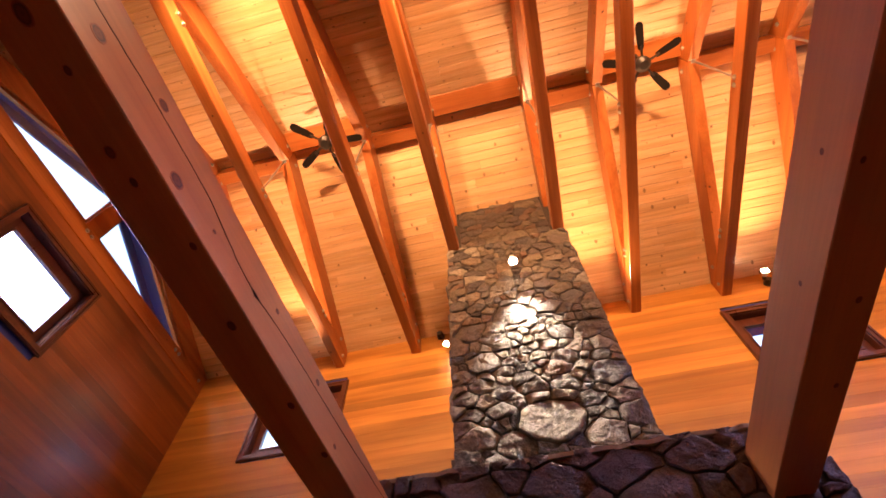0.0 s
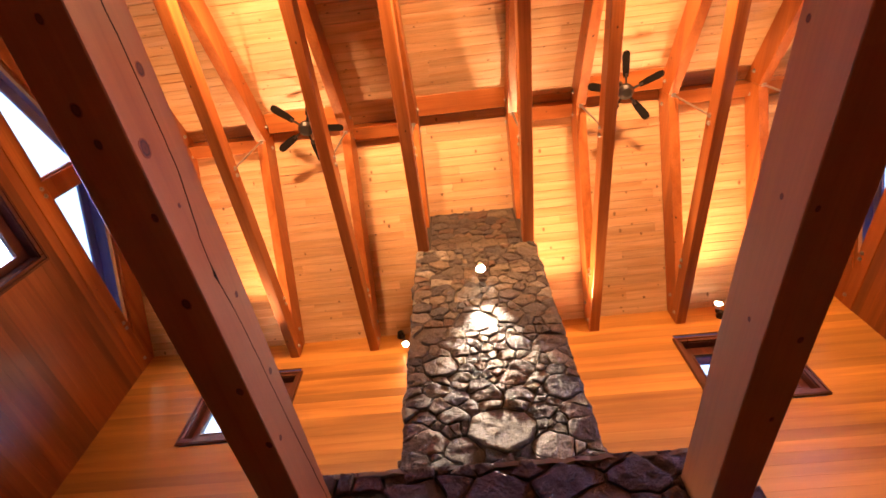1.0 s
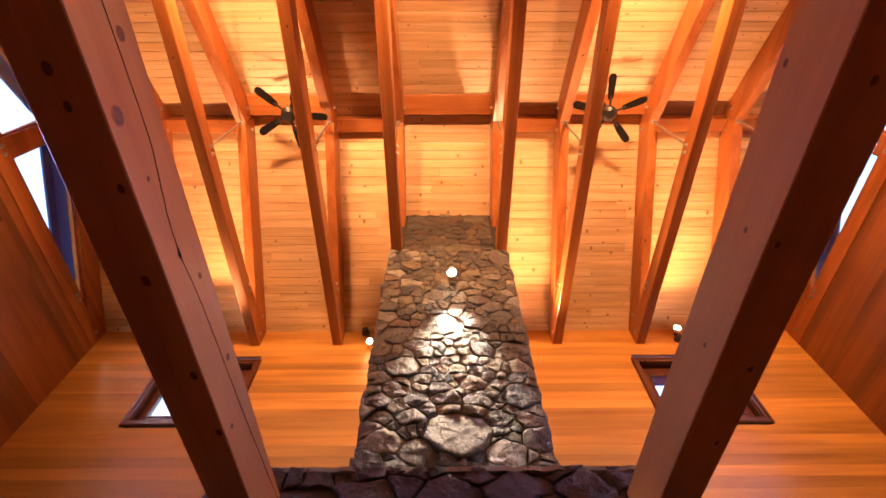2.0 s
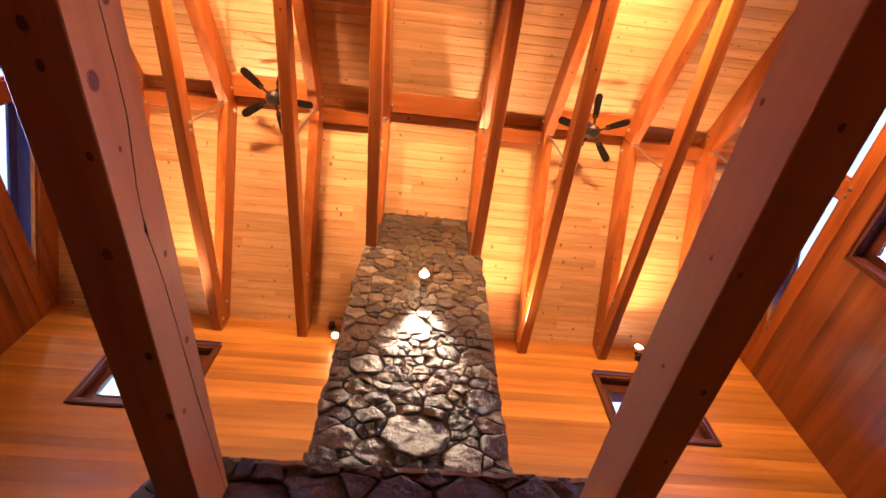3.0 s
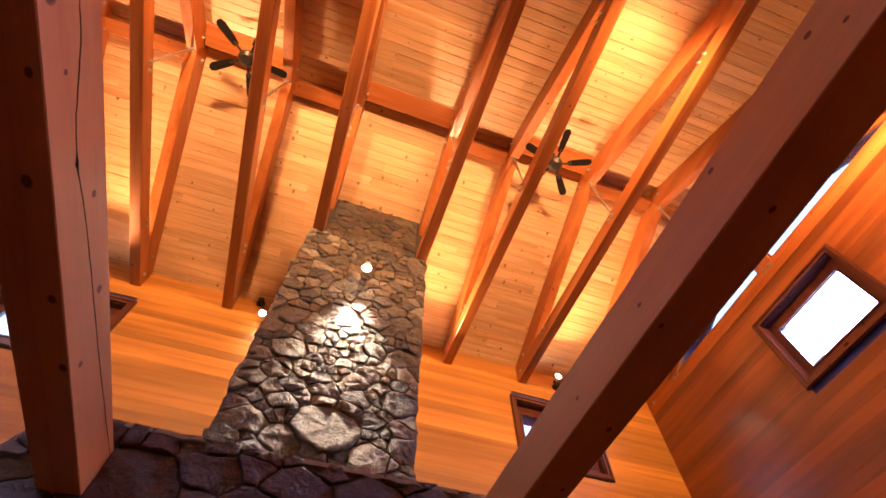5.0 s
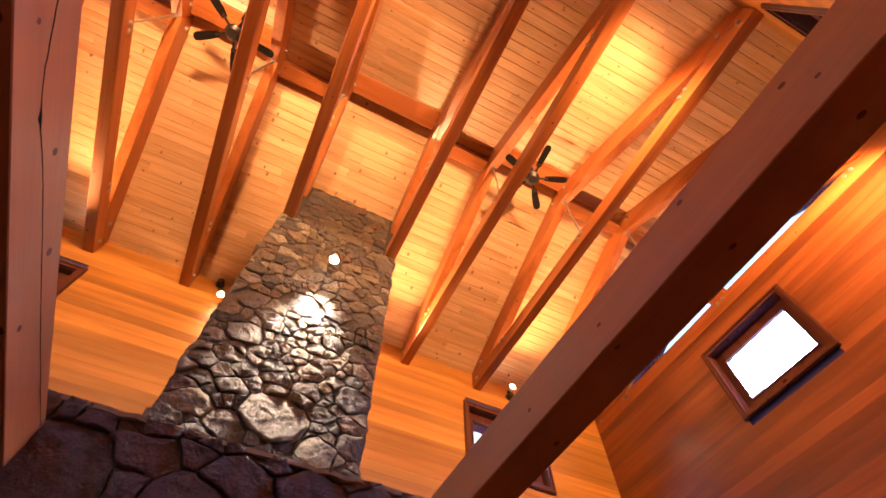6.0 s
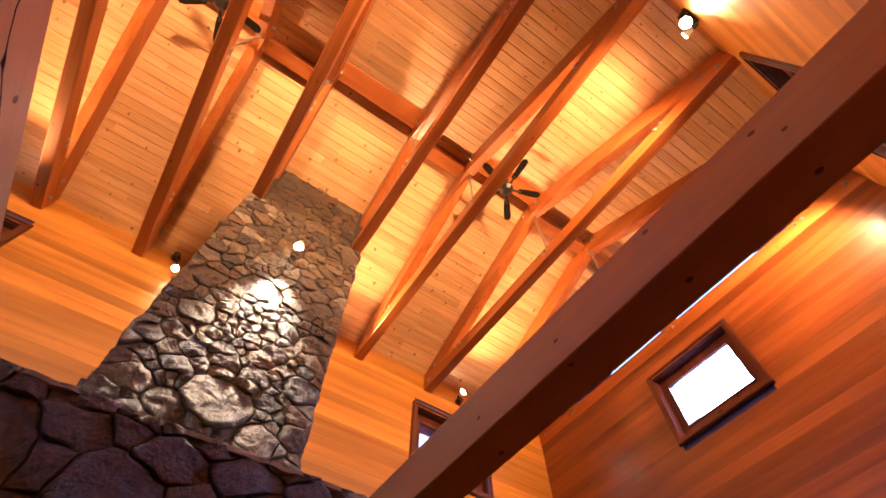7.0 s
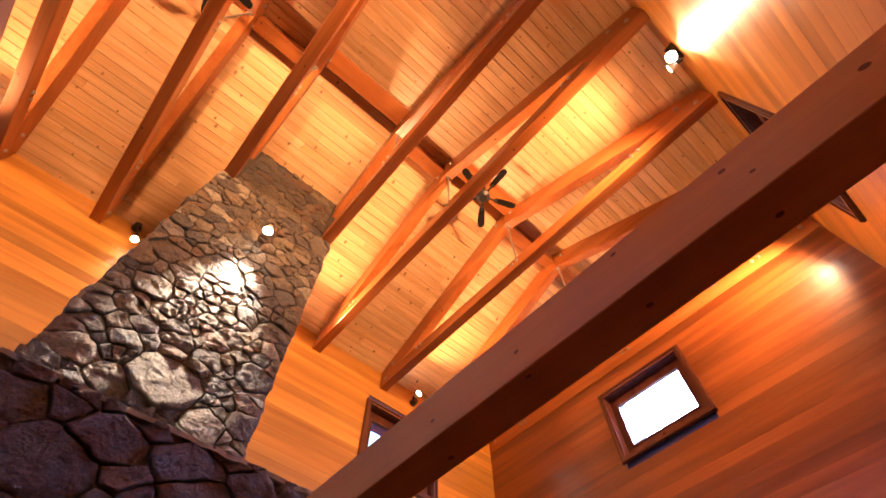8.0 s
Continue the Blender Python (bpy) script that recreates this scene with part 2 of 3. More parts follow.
def slope_boards(sign):
    """One side of the ceiling: tongue-and-groove boards along the ridge, random lengths, with V joints."""
    rng = random.Random(5 if sign > 0 else 9)
    cs = 1.0 / math.sqrt(1 + SLOPE * SLOPE)
    run = (YN - YR) + 0.1
    bm = bmesh.new()
    nv = Vector((0, -sign * SLOPE * cs, -cs))          # towards the room
    dv = Vector((0, sign * cs, -SLOPE * cs))           # down the slope
    d = 0.0
    while d < run / cs:
        x = XW - 0.12 - rng.uniform(0, 2.0)
        while x < XE + 0.12:
            ln = rng.uniform(1.6, 3.9)
            x0, x1 = max(x, XW - 0.12), min(x + ln, XE + 0.12)
            x += ln
            if x1 - x0 < 0.05:
                continue
            g, h = 0.003, rng.uniform(0.0, 0.0015)
            base = Vector((0, YR, Z_APEX)) + nv * 0.0
            rows = []
            for off, dep in ((d + 0.0005, -0.02), (d + 0.0005, -0.009), (d + g + 0.002, h), (d + PITCH - g - 0.002, h), (d + PITCH - 0.0005, -0.009), (d + PITCH - 0.0005, -0.02)):
                p = base + dv * off + nv * dep
                rows.append((bm.verts.new((x0 + 0.0008, p.y, p.z)), bm.verts.new((x1 - 0.0008, p.y, p.z))))
            for (a, b), (c, e) in zip(rows, rows[1:]):
                bm.faces.new((a, b, e, c))
            bm.faces.new([r[0] for r in rows])
            bm.faces.new([r[1] for r in rows][::-1])
            bm.faces.new((rows[0][0], rows[-1][0], rows[-1][1], rows[0][1]))
        d += PITCH
    return bm


for sign, nm in ((1, "ceiling_north"), (-1, "ceiling_south")):
    tagged(part(nm, slope_boards(sign), PINE), "sloping ceiling of knotty pine tongue-and-groove boards", "ceiling", kind="structure")


def roof_deck(bm):
    e = 0.9
    for s in (1, -1):
        y1 = YR + s * ((YN - YR) + e)
        prism(bm, [(YR, Z_APEX + 0.03), (y1, ceil_z(y1) + 0.03), (y1, ceil_z(y1) + 0.28), (YR, Z_APEX + 0.28)], "x", XW - 0.63, XE + 0.63)


def rake_board(bm):
    for x in (XW - 0.63, XE + 0.59):
        for s in (1, -1):
            y1 = YR + s * ((YN - YR) + 0.9)
            prism(bm, [(YR, Z_APEX + 0.027), (y1, ceil_z(y1) + 0.027), (y1, ceil_z(y1) - 0.12), (YR, Z_APEX - 0.12)], "x", x, x + 0.04)


tagged(part("trim", made(rake_board), SOFFIT_SKYLIT), "boards along the roof edges outside, the sky's blue light put into their colour", "trim", kind="structure")
tagged(part("roof", made(roof_deck), SOFFIT_SKYLIT), "plain roof deck above the board ceiling", "roof", kind="structure")


def wall_boxes(a0, a1, z0, z1, holes):
    """Rectangles of a wall without its holes."""
    out, cuts = [], sorted(holes)
    a = a0
    for h0, h1, b0, b1 in cuts:
        out.append((a, h0, z0, z1))
        out.append((h0, h1, z0, b0))
        out.append((h0, h1, b1, z1))
        a = h1
    out.append((a, a1, z0, z1))
    return out


HW, HH = WIN_W / 2 - 0.06, WIN_H / 2 - 0.06       # half of the opening
WX1, WX2 = -0.6135 * U, 0.6475 * U                # windows of the eave walls
WXS1, WXS2 = -0.6135 * U, 0.655 * U
WY = 0.3505 * U                                   # windows of the gable walls


def hole(c):
    return (c - HW, c + HW, WIN_Z - HH, WIN_Z + HH)


def eave_wall(name, y, s, cs):
    bm = bmesh.new()
    for a, b, c, d in wall_boxes(XW - 0.25, XE + 0.25, 0.0, Z_EAVE - 0.01, [hole(c) for c in cs]):
        box(bm, a, b, *sorted((y + s * 0.022, y + s * 0.24)), c, d)
    return tagged(part(name, bm, SOFFIT_SKYLIT), "eave wall clad with horizontal fir boards", "wall", kind="structure")


def gable_wall(name, x, s):
    bm = bmesh.new()
    for a, b, c, d in wall_boxes(YS - 0.24, YN + 0.24, 0.0, Z_TIE + 0.02, [hole(WY)]):
        box(bm, *sorted((x + s * 0.022, x + s * 0.24)), a, b, c, d)
    return tagged(part(name, bm, SOFFIT_SKYLIT), "gable wall clad with horizontal fir boards under a timber tie", "wall", kind="structure")


wall_n = eave_wall("wall_north", YN, 1, (WX1, WX2))
wall_s = eave_wall("wall_south", YS, -1, (WXS1, WXS2))
wall_w = gable_wall("wall_west", XW, -1)
wall_e = gable_wall("wall_east", XE, 1)


# ---- windows ----
def ring(bm, w, h, t, y0, y1, th=None):
    """A rectangular frame in the x-z plane, outer half sizes w, h, bar width t (th: height of the level bars)."""
    th = t if th is None else th
    for a, b in (((-w, -h), (w, -h)), ((w, -h), (w, h)), ((w, h), (-w, h)), ((-w, h), (-w, -h))):
        ia = (a[0] - math.copysign(t, a[0]), a[1] - math.copysign(th, a[1]))
        ib = (b[0] - math.copysign(t, b[0]), b[1] - math.copysign(th, b[1]))
        prism(bm, [a, b, ib, ia], "y", y0, y1)


def square_window(name, m):
    """Casing, deep jamb, sash and pane; local y points out of the room, 0 at the wall's face."""
    w = empty(name, (0, 0, 0), "small window with a dark cherry casing and deep reveal", "window", "small square windows", "structure")
    bm = bmesh.new()
    ring(bm, WIN_W / 2, WIN_H / 2, 0.085, -0.032, -0.002)
    part("casing", bm, CHERRY, w)
    bm = bmesh.new()
    ring(bm, WIN_W / 2 - 0.012, WIN_H / 2 - 0.012, 0.028, -0.046, -0.031)
    part("back_band", bm, CHERRY, w)
    bm = bmesh.new()
    ring(bm, WIN_W / 2 - 0.064, WIN_H / 2 - 0.064, 0.03, -0.002, 0.235)
    part("jamb", bm, CHERRY, w)
    bm = bmesh.new()
    ring(bm, WIN_W / 2 - 0.096, WIN_H / 2 - 0.096, 0.108, 0.10, 0.15, 0.147)
    ring(bm, WIN_W / 2 - 0.19, WIN_H / 2 - 0.222, 0.018, 0.088, 0.0995, 0.025)
    part("sash", bm, CHERRY, w)
    bm = bmesh.new()
    box(bm, -WIN_W / 2 + 0.2, WIN_W / 2 - 0.2, 0.121, 0.127, -WIN_H / 2 + 0.2, WIN_H / 2 - 0.2)
    p = part("pane", bm, GLASS, w, "clear glass")
    p.visible_shadow = False
    w.matrix_basis = m
    return w


win = square_window("window_1", pose(WX1, YN, WIN_Z))
for nm, m in (("window_2", pose(WX2, YN, WIN_Z)), ("window_3", pose(WXS1, YS, WIN_Z, 0, 0, 180)), ("window_4", pose(WXS2, YS, WIN_Z, 0, 0, 180)),
              ("window_5", pose(XW, WY, WIN_Z, 0, 0, 90)), ("window_6", pose(XE, WY, WIN_Z, 0, 0, -90))):
    copy_thing(win, m).name = nm


# ---- trusses ----
def bolt_on(bm, x, y, z, s):
    rod(bm, (x, y, z), (x + s * 0.008, y, z), 0.030, 14)
    rod(bm, (x + s * 0.008, y, z), (x + s * 0.024, y, z), 0.017, 6)


BOLT = bpy.data.meshes.new("bolt")
_b = bmesh.new()
bolt_on(_b, 0, 0, 0, 1)
_b.to_mesh(BOLT)
_b.free()
BOLT.materials.append(STEEL)


def bolts(parent, spots):
    for x, y, z, s in spots:
        o = new("bolt", BOLT)
        o.parent = parent
        o.matrix_basis = pose(x, y, z, 0, 0, 0 if s > 0 else 180)


def truss(x, full=True):
    """Tie, two rafters, steel king rod and bolts, in the room's coordinates about its own x."""
    t = empty("roof_truss", (0, 0, 0), "orange fir roof truss with a steel king rod", "truss", "roof trusses")
    w = TIE_W / 2
    bm = bmesh.new()
    box(bm, -w, w, YS + 0.002, YN - 0.002, Z_TIE, Z_TIE + TIE_D)
    soften(bm, 0.008)
    part("tie_beam", bm, FIR_BEAM, t)
    for s in (1, -1):
        ye = YN if s > 0 else YS
        cut = 0.006
        e = ye - s * 0.002
        ya = YR + s * 0.002
        bm = bmesh.new()
        zb = ceil_z(ya) - RAFTER_DROP
        ymeet = YR + s * ((Z_APEX - RAFTER_DROP) - (Z_TIE + TIE_D + cut)) / SLOPE
        ymeet = min(ymeet, e - 0.05) if s > 0 else max(ymeet, e + 0.05)
        prism(bm, [(ya, ceil_z(ya) - cut), (e, ceil_z(e) - cut), (e, Z_TIE + TIE_D + 0.003), (ymeet, Z_TIE + TIE_D + 0.003), (ya, zb)], "x", -w + 0.004, w - 0.004)
        soften(bm, 0.006)
        part("rafter", bm, FIR_BEAM, t)
    za = Z_APEX - RAFTER_DROP
    bm = bmesh.new()
    rod(bm, (0, YR, Z_TIE + TIE_D - 0.02), (0, YR, za + 0.02), 0.014, 10)
    part("king_rod", bm, STEEL, t, "thin steel rod")
    spots = []
    for s in (1, -1):
        spots += [(s * w, YR - 0.045, Z_TIE + TIE_D - 0.075, s), (s * w, YR + 0.045, Z_TIE + TIE_D - 0.085, s)]
        for sg, ye in ((1, YN), (-1, YS)):
            spots += [(s * w, ye - sg * back, Z_TIE + up, s) for back, up in ((0.16, 0.10), (0.95, 0.17), (1.05, 0.17))]
            spots.append((s * (w - 0.004), ye - sg * 0.33, ceil_z(ye - sg * 0.33) - 0.17, s))
            spots.append((s * (w - 0.004), YR + sg * 0.16, za + 0.17, s))
    bolts(t, spots)
    bm = bmesh.new()
    box(bm, -0.03, 0.03, YR - 0.05, YR + 0.05, za - 0.012, za + 0.02)
    part("apex_plate", bm, STEEL, t)
    t.matrix_basis = pose(x, 0, 0)
    return t


first = truss(TRUSS_X[0])
for x in TRUSS_X[1:]:
    copy_thing(first, pose(x, 0, 0))

# ---- ridge timbers between the trusses ----
edges = [XW] + TRUSS_X + [XE]
for i, (a, b) in enumerate(zip(edges, edges[1:])):
    a2 = a + (TIE_W / 2 if i else 0.09)
    b2 = b - (TIE_W / 2 if i < len(edges) - 2 else 0.09)
    bm = bmesh.new()
    # short blocking pieces, staggered from bay to bay so that they can be nailed through the rafters
    if i in (1, 3, 5, 7) or i == 8 or i == 0:
        y0, y1, zb = 0.3505 * U, 0.3845 * U, Z(1.246)
        lab = "fir blocking under the ridge of the pine ceiling"
    else:
        y0, y1, zb = 0.2885 * U, 0.341 * U, Z(1.254)
        lab = "short fir blocking between the rafters near the ridge"
    prism(bm, [(y0, zb), (y1, zb), (y1, ceil_z(y1) - 0.006), (y0, ceil_z(y0) - 0.006)], "x", a2 + 0.002, b2 - 0.002)
    soften(bm, 0.005)
    tagged(part("ridge_beam", bm, FIR_RIDGE), lab, "beam", "ridge timbers")


# ---- gable trusses with their glazing ----
def gable_frame(name, x, s):
    """Tie, rafters, king post and glazing in the plane of a gable; s points out of the room."""
    t = empty(name, (x, YR, Z_TIE), "fir gable truss with triangular glazing over its tie", "gable window", "glazed gables", "structure")
    inv = Matrix.Translation((-x, -YR, -Z_TIE))

    def add(nm, bm, mat, lab=""):
        bm.transform(inv)
        return part(nm, bm, mat, t, lab)

    xi, xo = sorted((x - s * 0.012, x + s * 0.13))
    bm = bmesh.new()
    box(bm, xi, xo, YS + 0.002, YN - 0.002, Z_TIE - 0.02, Z_TIE + TIE_D)
    soften(bm, 0.006)
    add("tie_beam", bm, FIR_BEAM)
    for sg, ye in ((1, YN), (-1, YS)):
        e, ya = ye - sg * 0.002, YR + sg * 0.002
        ymeet = YR + sg * (Z_APEX - RAFTER_DROP - Z_TIE - TIE_D - 0.003) / SLOPE
        bm = bmesh.new()
        prism(bm, [(ya, ceil_z(ya) - 0.006), (e, ceil_z(e) - 0.006), (e, Z_TIE + TIE_D + 0.003), (ymeet, Z_TIE + TIE_D + 0.003), (ya, Z_APEX - RAFTER_DROP)], "x", xi + 0.01, xo - 0.004)
        soften(bm, 0.005)
        add("rafter", bm, FIR_BEAM)
        # glazing triangle: frame bars and pane
        zt = Z_TIE + TIE_D
        k = 0.13
        tri = [(YR + sg * k, zt + 0.003), (ymeet, zt + 0.003), (YR + sg * k, Z_APEX - RAFTER_DROP - SLOPE * k - 0.003)]
        cy = sum(p[0] for p in tri) / 3
        cz = sum(p[1] for p in tri) / 3
        k2 = 0.028
        low = 0.052 if s > 0 else 0.075
        inn = [(tri[0][0] + sg * k2, zt + low), (tri[1][0] - sg * 0.24, zt + low - 0.015), (tri[2][0] + sg * k2, tri[2][1] - SLOPE * k2 - 0.03)]
        xf = sorted((x + s * 0.03, x + s * 0.09))
        bm = bmesh.new()
        for i in range(3):
            j = (i + 1) % 3
            prism(bm, [tri[i], tri[j], inn[j], inn[i]], "x", *xf)
        fr = add("window_frame", bm, FIR_BEAM)
        bm = bmesh.new()
        prism(bm, [(cy + (p[0] - cy) * 0.95, cz + (p[1] - cz) * 0.95) for p in tri], "x", *sorted((x + s * 0.058, x + s * 0.064)))
        add("pane", bm, GLASS, "clear triangular glass").visible_shadow = False
    bm = bmesh.new()
    box(bm, xi + 0.012, xo - 0.004, YR - 0.127, YR + 0.127, Z_TIE + TIE_D + 0.002, Z_APEX - RAFTER_DROP - 0.06)
    soften(bm, 0.005)
    add("king_post", bm, FIR_BEAM)
    bolts(t, [(-s * 0.012, y - YR, 0.15, -s) for y in (YR - 0.05, YR + 0.05, YR - 2.2, YR - 2.3, YR + 2.2, YR + 2.3, YN - 0.16, YS + 0.16)])
    return t


gable_frame("gable_glazing_west", XW, -1)
gable_frame("gable_glazing_east", XE, 1)

# ---- chimney, hearth wall and heavy beams ----
CH_Y = 0.600 * U
CH_X0, CH_X1 = -0.124 * U, 0.166 * U
CH_STEP = Z(0.978)
LG_Y = 0.500 * U
LG_X0, LG_X1 = -0.2585 * U, 0.2825 * U
LG_Z = Z(0.3325)


def stone_cells(x0, x1, z0, z1, size, rng, extra=()):
    """Irregular cells of a rubble wall: weighted cells about scattered seeds, cut to the rectangle."""
    seeds = [(a, b, w) for a, b, w in extra]
    z = z0 + size * 0.25
    while z < z1:
        h = size * rng.uniform(0.55, 1.15)
        x = x0 - size * rng.uniform(0.0, 0.6)
        while x < x1 + size * 0.2:
            w = size * rng.choice((0.45, 0.7, 1.0, 1.5, 2.2)) * rng.uniform(0.85, 1.15)
            c = (x + w / 2, z + h * rng.uniform(0.2, 0.8))
            if all((c[0] - e[0]) ** 2 + 1.6 * (c[1] - e[1]) ** 2 > e[2] ** 2 for e in extra) and x0 < c[0] < x1:
                seeds.append((*c, w * 0.42 * rng.uniform(0.8, 1.1)))
            x += w
        z += h
    cells = []
    st = 1.7
    for i, (a, b, w) in enumerate(seeds):
        poly = [(x0, z0), (x1, z0), (x1, z1), (x0, z1)]
        for j, (c, d, v) in enumerate(seeds):
            if i == j or abs(c - a) > 5 * size or abs(d - b) > 5 * size:
                continue
            nx, nz = 2 * (c - a), 2 * st * (d - b)
            k = c * c + st * d * d - a * a - st * b * b - (v * v - w * w)
            out = []
            for p, q in zip(poly, poly[1:] + poly[:1]):
                fp, fq = nx * p[0] + nz * p[1] - k, nx * q[0] + nz * q[1] - k
                if fp <= 0:
                    out.append(p)
                if (fp < 0) != (fq < 0) and fp != fq:
                    s = fp / (fp - fq)
                    out.append((p[0] + (q[0] - p[0]) * s, p[1] + (q[1] - p[1]) * s))
            poly = out
            if len(poly) < 3:
                break
        if len(poly) >= 3:
            cells.append(poly)
    return cells


def stone_piece(poly, rng, gap=0.0035, proud=0.03, rect=None, tilt=0.12, rough=1.0):
    """One split stone: irregular outline, a face of a few broken planes towards -y; about its own middle."""
    cx = sum(p[0] for p in poly) / len(poly)
    cz = sum(p[1] for p in poly) / len(poly)
    ln = sum(math.dist(p, q) for p, q in zip(poly, poly[1:] + poly[:1]))
    if ln < 0.14:
        return None
    pts = []
    for p, q in zip(poly, poly[1:] + poly[:1]):
        d = math.dist(p, q)
        if d < 0.012:
            continue
        k = max(1, int(d / 0.04))
        cut = min(0.004, d * 0.2) / d
        for i in range(k + 1):
            s = cut + (1 - 2 * cut) * i / k
            x, z = p[0] + (q[0] - p[0]) * s, p[1] + (q[1] - p[1]) * s
            w1, w2 = noise.noise((x * 7, z * 7, 3.1)), noise.noise((x * 7, z * 7, 8.7))
            w3, w4 = noise.noise((x * 22, z * 22, 1.1)), noise.noise((x * 22, z * 22, 5.7))
            free = 1.0
            if rect:
                free = min(1.0, 0.2 + 6.0 * max(0.0, min(x - rect[0], rect[1] - x, z - rect[2], rect[3] - z)))
            pts.append((x + free * (0.020 * w1 + 0.009 * w3), z + free * (0.020 * w2 + 0.009 * w4)))
    n = len(pts)
    if n < 5:
        return None
    g = [max(0.6, 1 - (gap + 0.002) / max(math.hypot(p[0] - cx, p[1] - cz), 0.02)) for p in pts]
    out = proud * rng.uniform(0.6, 1.1)
    half = 0.5 * min(max(p[0] for p in pts) - min(p[0] for p in pts), max(p[1] for p in pts) - min(p[1] for p in pts))
    # one nearly flat cleft face and a few chipped corners
    planes = [(rng.uniform(-tilt, tilt), rng.uniform(-tilt, tilt), 0.0)]
    for _ in range(rng.choice((1, 2, 3, 3))):
        turn_a, steep = rng.uniform(0, 6.283), rng.uniform(0.3, 0.75)
        planes.append((steep * math.cos(turn_a), steep * math.sin(turn_a), steep * half * rng.uniform(0.45, 0.9)))
    off = rng.uniform(0, 90)
    jit = [rng.uniform(-1, 0.4) * 0.005 for _ in pts]

    def face_y(x, z):
        y = max(a * x + b * z - c for a, b, c in planes)
        v = Vector((x * 9 + off, z * 9, off))
        return y + rough * (0.012 * noise.noise(v) + 0.013 * noise.noise(v * 2.6) + 0.009 * noise.noise(v * 6.0))

    bm = bmesh.new()
    rings = []
    for sc, f in ((1.0, None), (1.0, 0.50), (0.982, 0.97), (0.84, 1.0), (0.62, 1.0), (0.40, 1.0), (0.18, 1.0)):
        rg = []
        for p, j, gi in zip(pts, jit, g):
            x, z = (p[0] - cx) * gi * sc, (p[1] - cz) * gi * sc
            r = math.hypot(x, z) or 1.0
            x, z = x + x / r * j * sc, z + z / r * j * sc
            y = 0.09 if f is None else min(-out * f + face_y(x, z), 0.012)
            rg.append(bm.verts.new((x, y, z)))
        rings.append(rg)
    for r0, r1 in zip(rings, rings[1:]):
        for i in range(n):
            bm.faces.new((r0[i], r0[(i + 1) % n], r1[(i + 1) % n], r1[i]))
    tip = bm.verts.new((0, min(-out + face_y(0, 0), 0.012), 0))
    for i in range(n):
        bm.faces.new((rings[-1][i], rings[-1][(i + 1) % n], tip))
    return bm, (cx, cz)


def stone_face(parent, x0, x1, z0, z1, size, seed, place, turn=0.0, extra=(), gap=0.002, proud=0.024, tilt=0.12, rough=1.0, mat=STONE):
    """Lay stones over a rectangle; place() takes (a, z) to a point of the wall's face."""
    rng = random.Random(seed)
    for poly in stone_cells(x0, x1, z0, z1, size, rng, extra):
        got = stone_piece(poly, rng, gap, proud, (x0, x1, z0, z1), tilt, rough)
        if not got:
            continue
        bm, (cx, cz) = got
        ob = part("stone", bm, mat, parent)
        ob.matrix_basis = Matrix.Translation(place(cx, cz)) @ pose(0, 0, 0, 0, 0, turn)
        for f in ob.data.polygons:
            f.use_smooth = True


chimney = empty("chimney", (0, 0, 0), "tall fieldstone chimney of glossy grey-brown rubble stones", "chimney")
bm = bmesh.new()
box(bm, CH_X0 + 0.03, CH_X1 - 0.03, CH_Y + 0.014, YN - 0.003, 0.0, CH_STEP - 0.03)
part("core", bm, MORTAR, chimney, "dark recessed mortar")
T3, T4 = TRUSS_X[3], TRUSS_X[4]
bm = bmesh.new()
prism(bm, [(CH_Y + 0.014, CH_STEP - 0.03), (YN - 0.003, CH_STEP - 0.03), (YN - 0.003, ceil_z(YN) - 0.01), (CH_Y + 0.014, ceil_z(CH_Y + 0.014) - 0.01)], "x", T3 + 0.012, T4 - 0.012)
part("upper_core", bm, MORTAR, chimney, "dark recessed mortar")
stone_face(chimney, CH_X0, CH_X1, LG_Z - 0.05, CH_STEP, 0.128, 11, lambda a, z: (a, CH_Y, z), gap=0.0045,
           extra=[(a * U, Z(c), w) for a, c, w in ((0.0285, 0.452, 0.28), (0.004, 0.702, 0.22), (-0.066, 0.590, 0.17), (-0.080, 0.672, 0.18), (-0.030, 0.418, 0.16),
                                                  (-0.084, 0.440, 0.16), (0.131, 0.628, 0.16), (0.134, 0.523, 0.18), (0.150, 0.440, 0.15), (0.096, 0.418, 0.17), (-0.095, 0.945, 0.17), (0.140, 0.935, 0.16))])
stone_face(chimney, T3 + 0.10, T4 - 0.10, CH_STEP, Z(1.170), 0.15, 12, lambda a, z: (a, CH_Y, z), proud=0.016, gap=0.002, tilt=0.07, rough=0.7)
for side, tn, sd in ((CH_X0, -90, 13), (CH_X1, 90, 14)):
    stone_face(chimney, CH_Y + 0.02, YN - 0.02, LG_Z - 0.05, CH_STEP, 0.30, sd, lambda a, z, q=side: (q, a, z), tn, proud=0.014)

hearth = empty("hearth_wall", (0, 0, 0), "broad lower fieldstone chimney breast of rough brown stones, shade put into their colour", "chimney breast")
bm = bmesh.new()
box(bm, LG_X0 + 0.03, LG_X1 - 0.03, LG_Y + 0.025, CH_Y + 0.60, 0.0, LG_Z - 0.035)
part("core", bm, MORTAR, hearth, "dark recessed mortar")
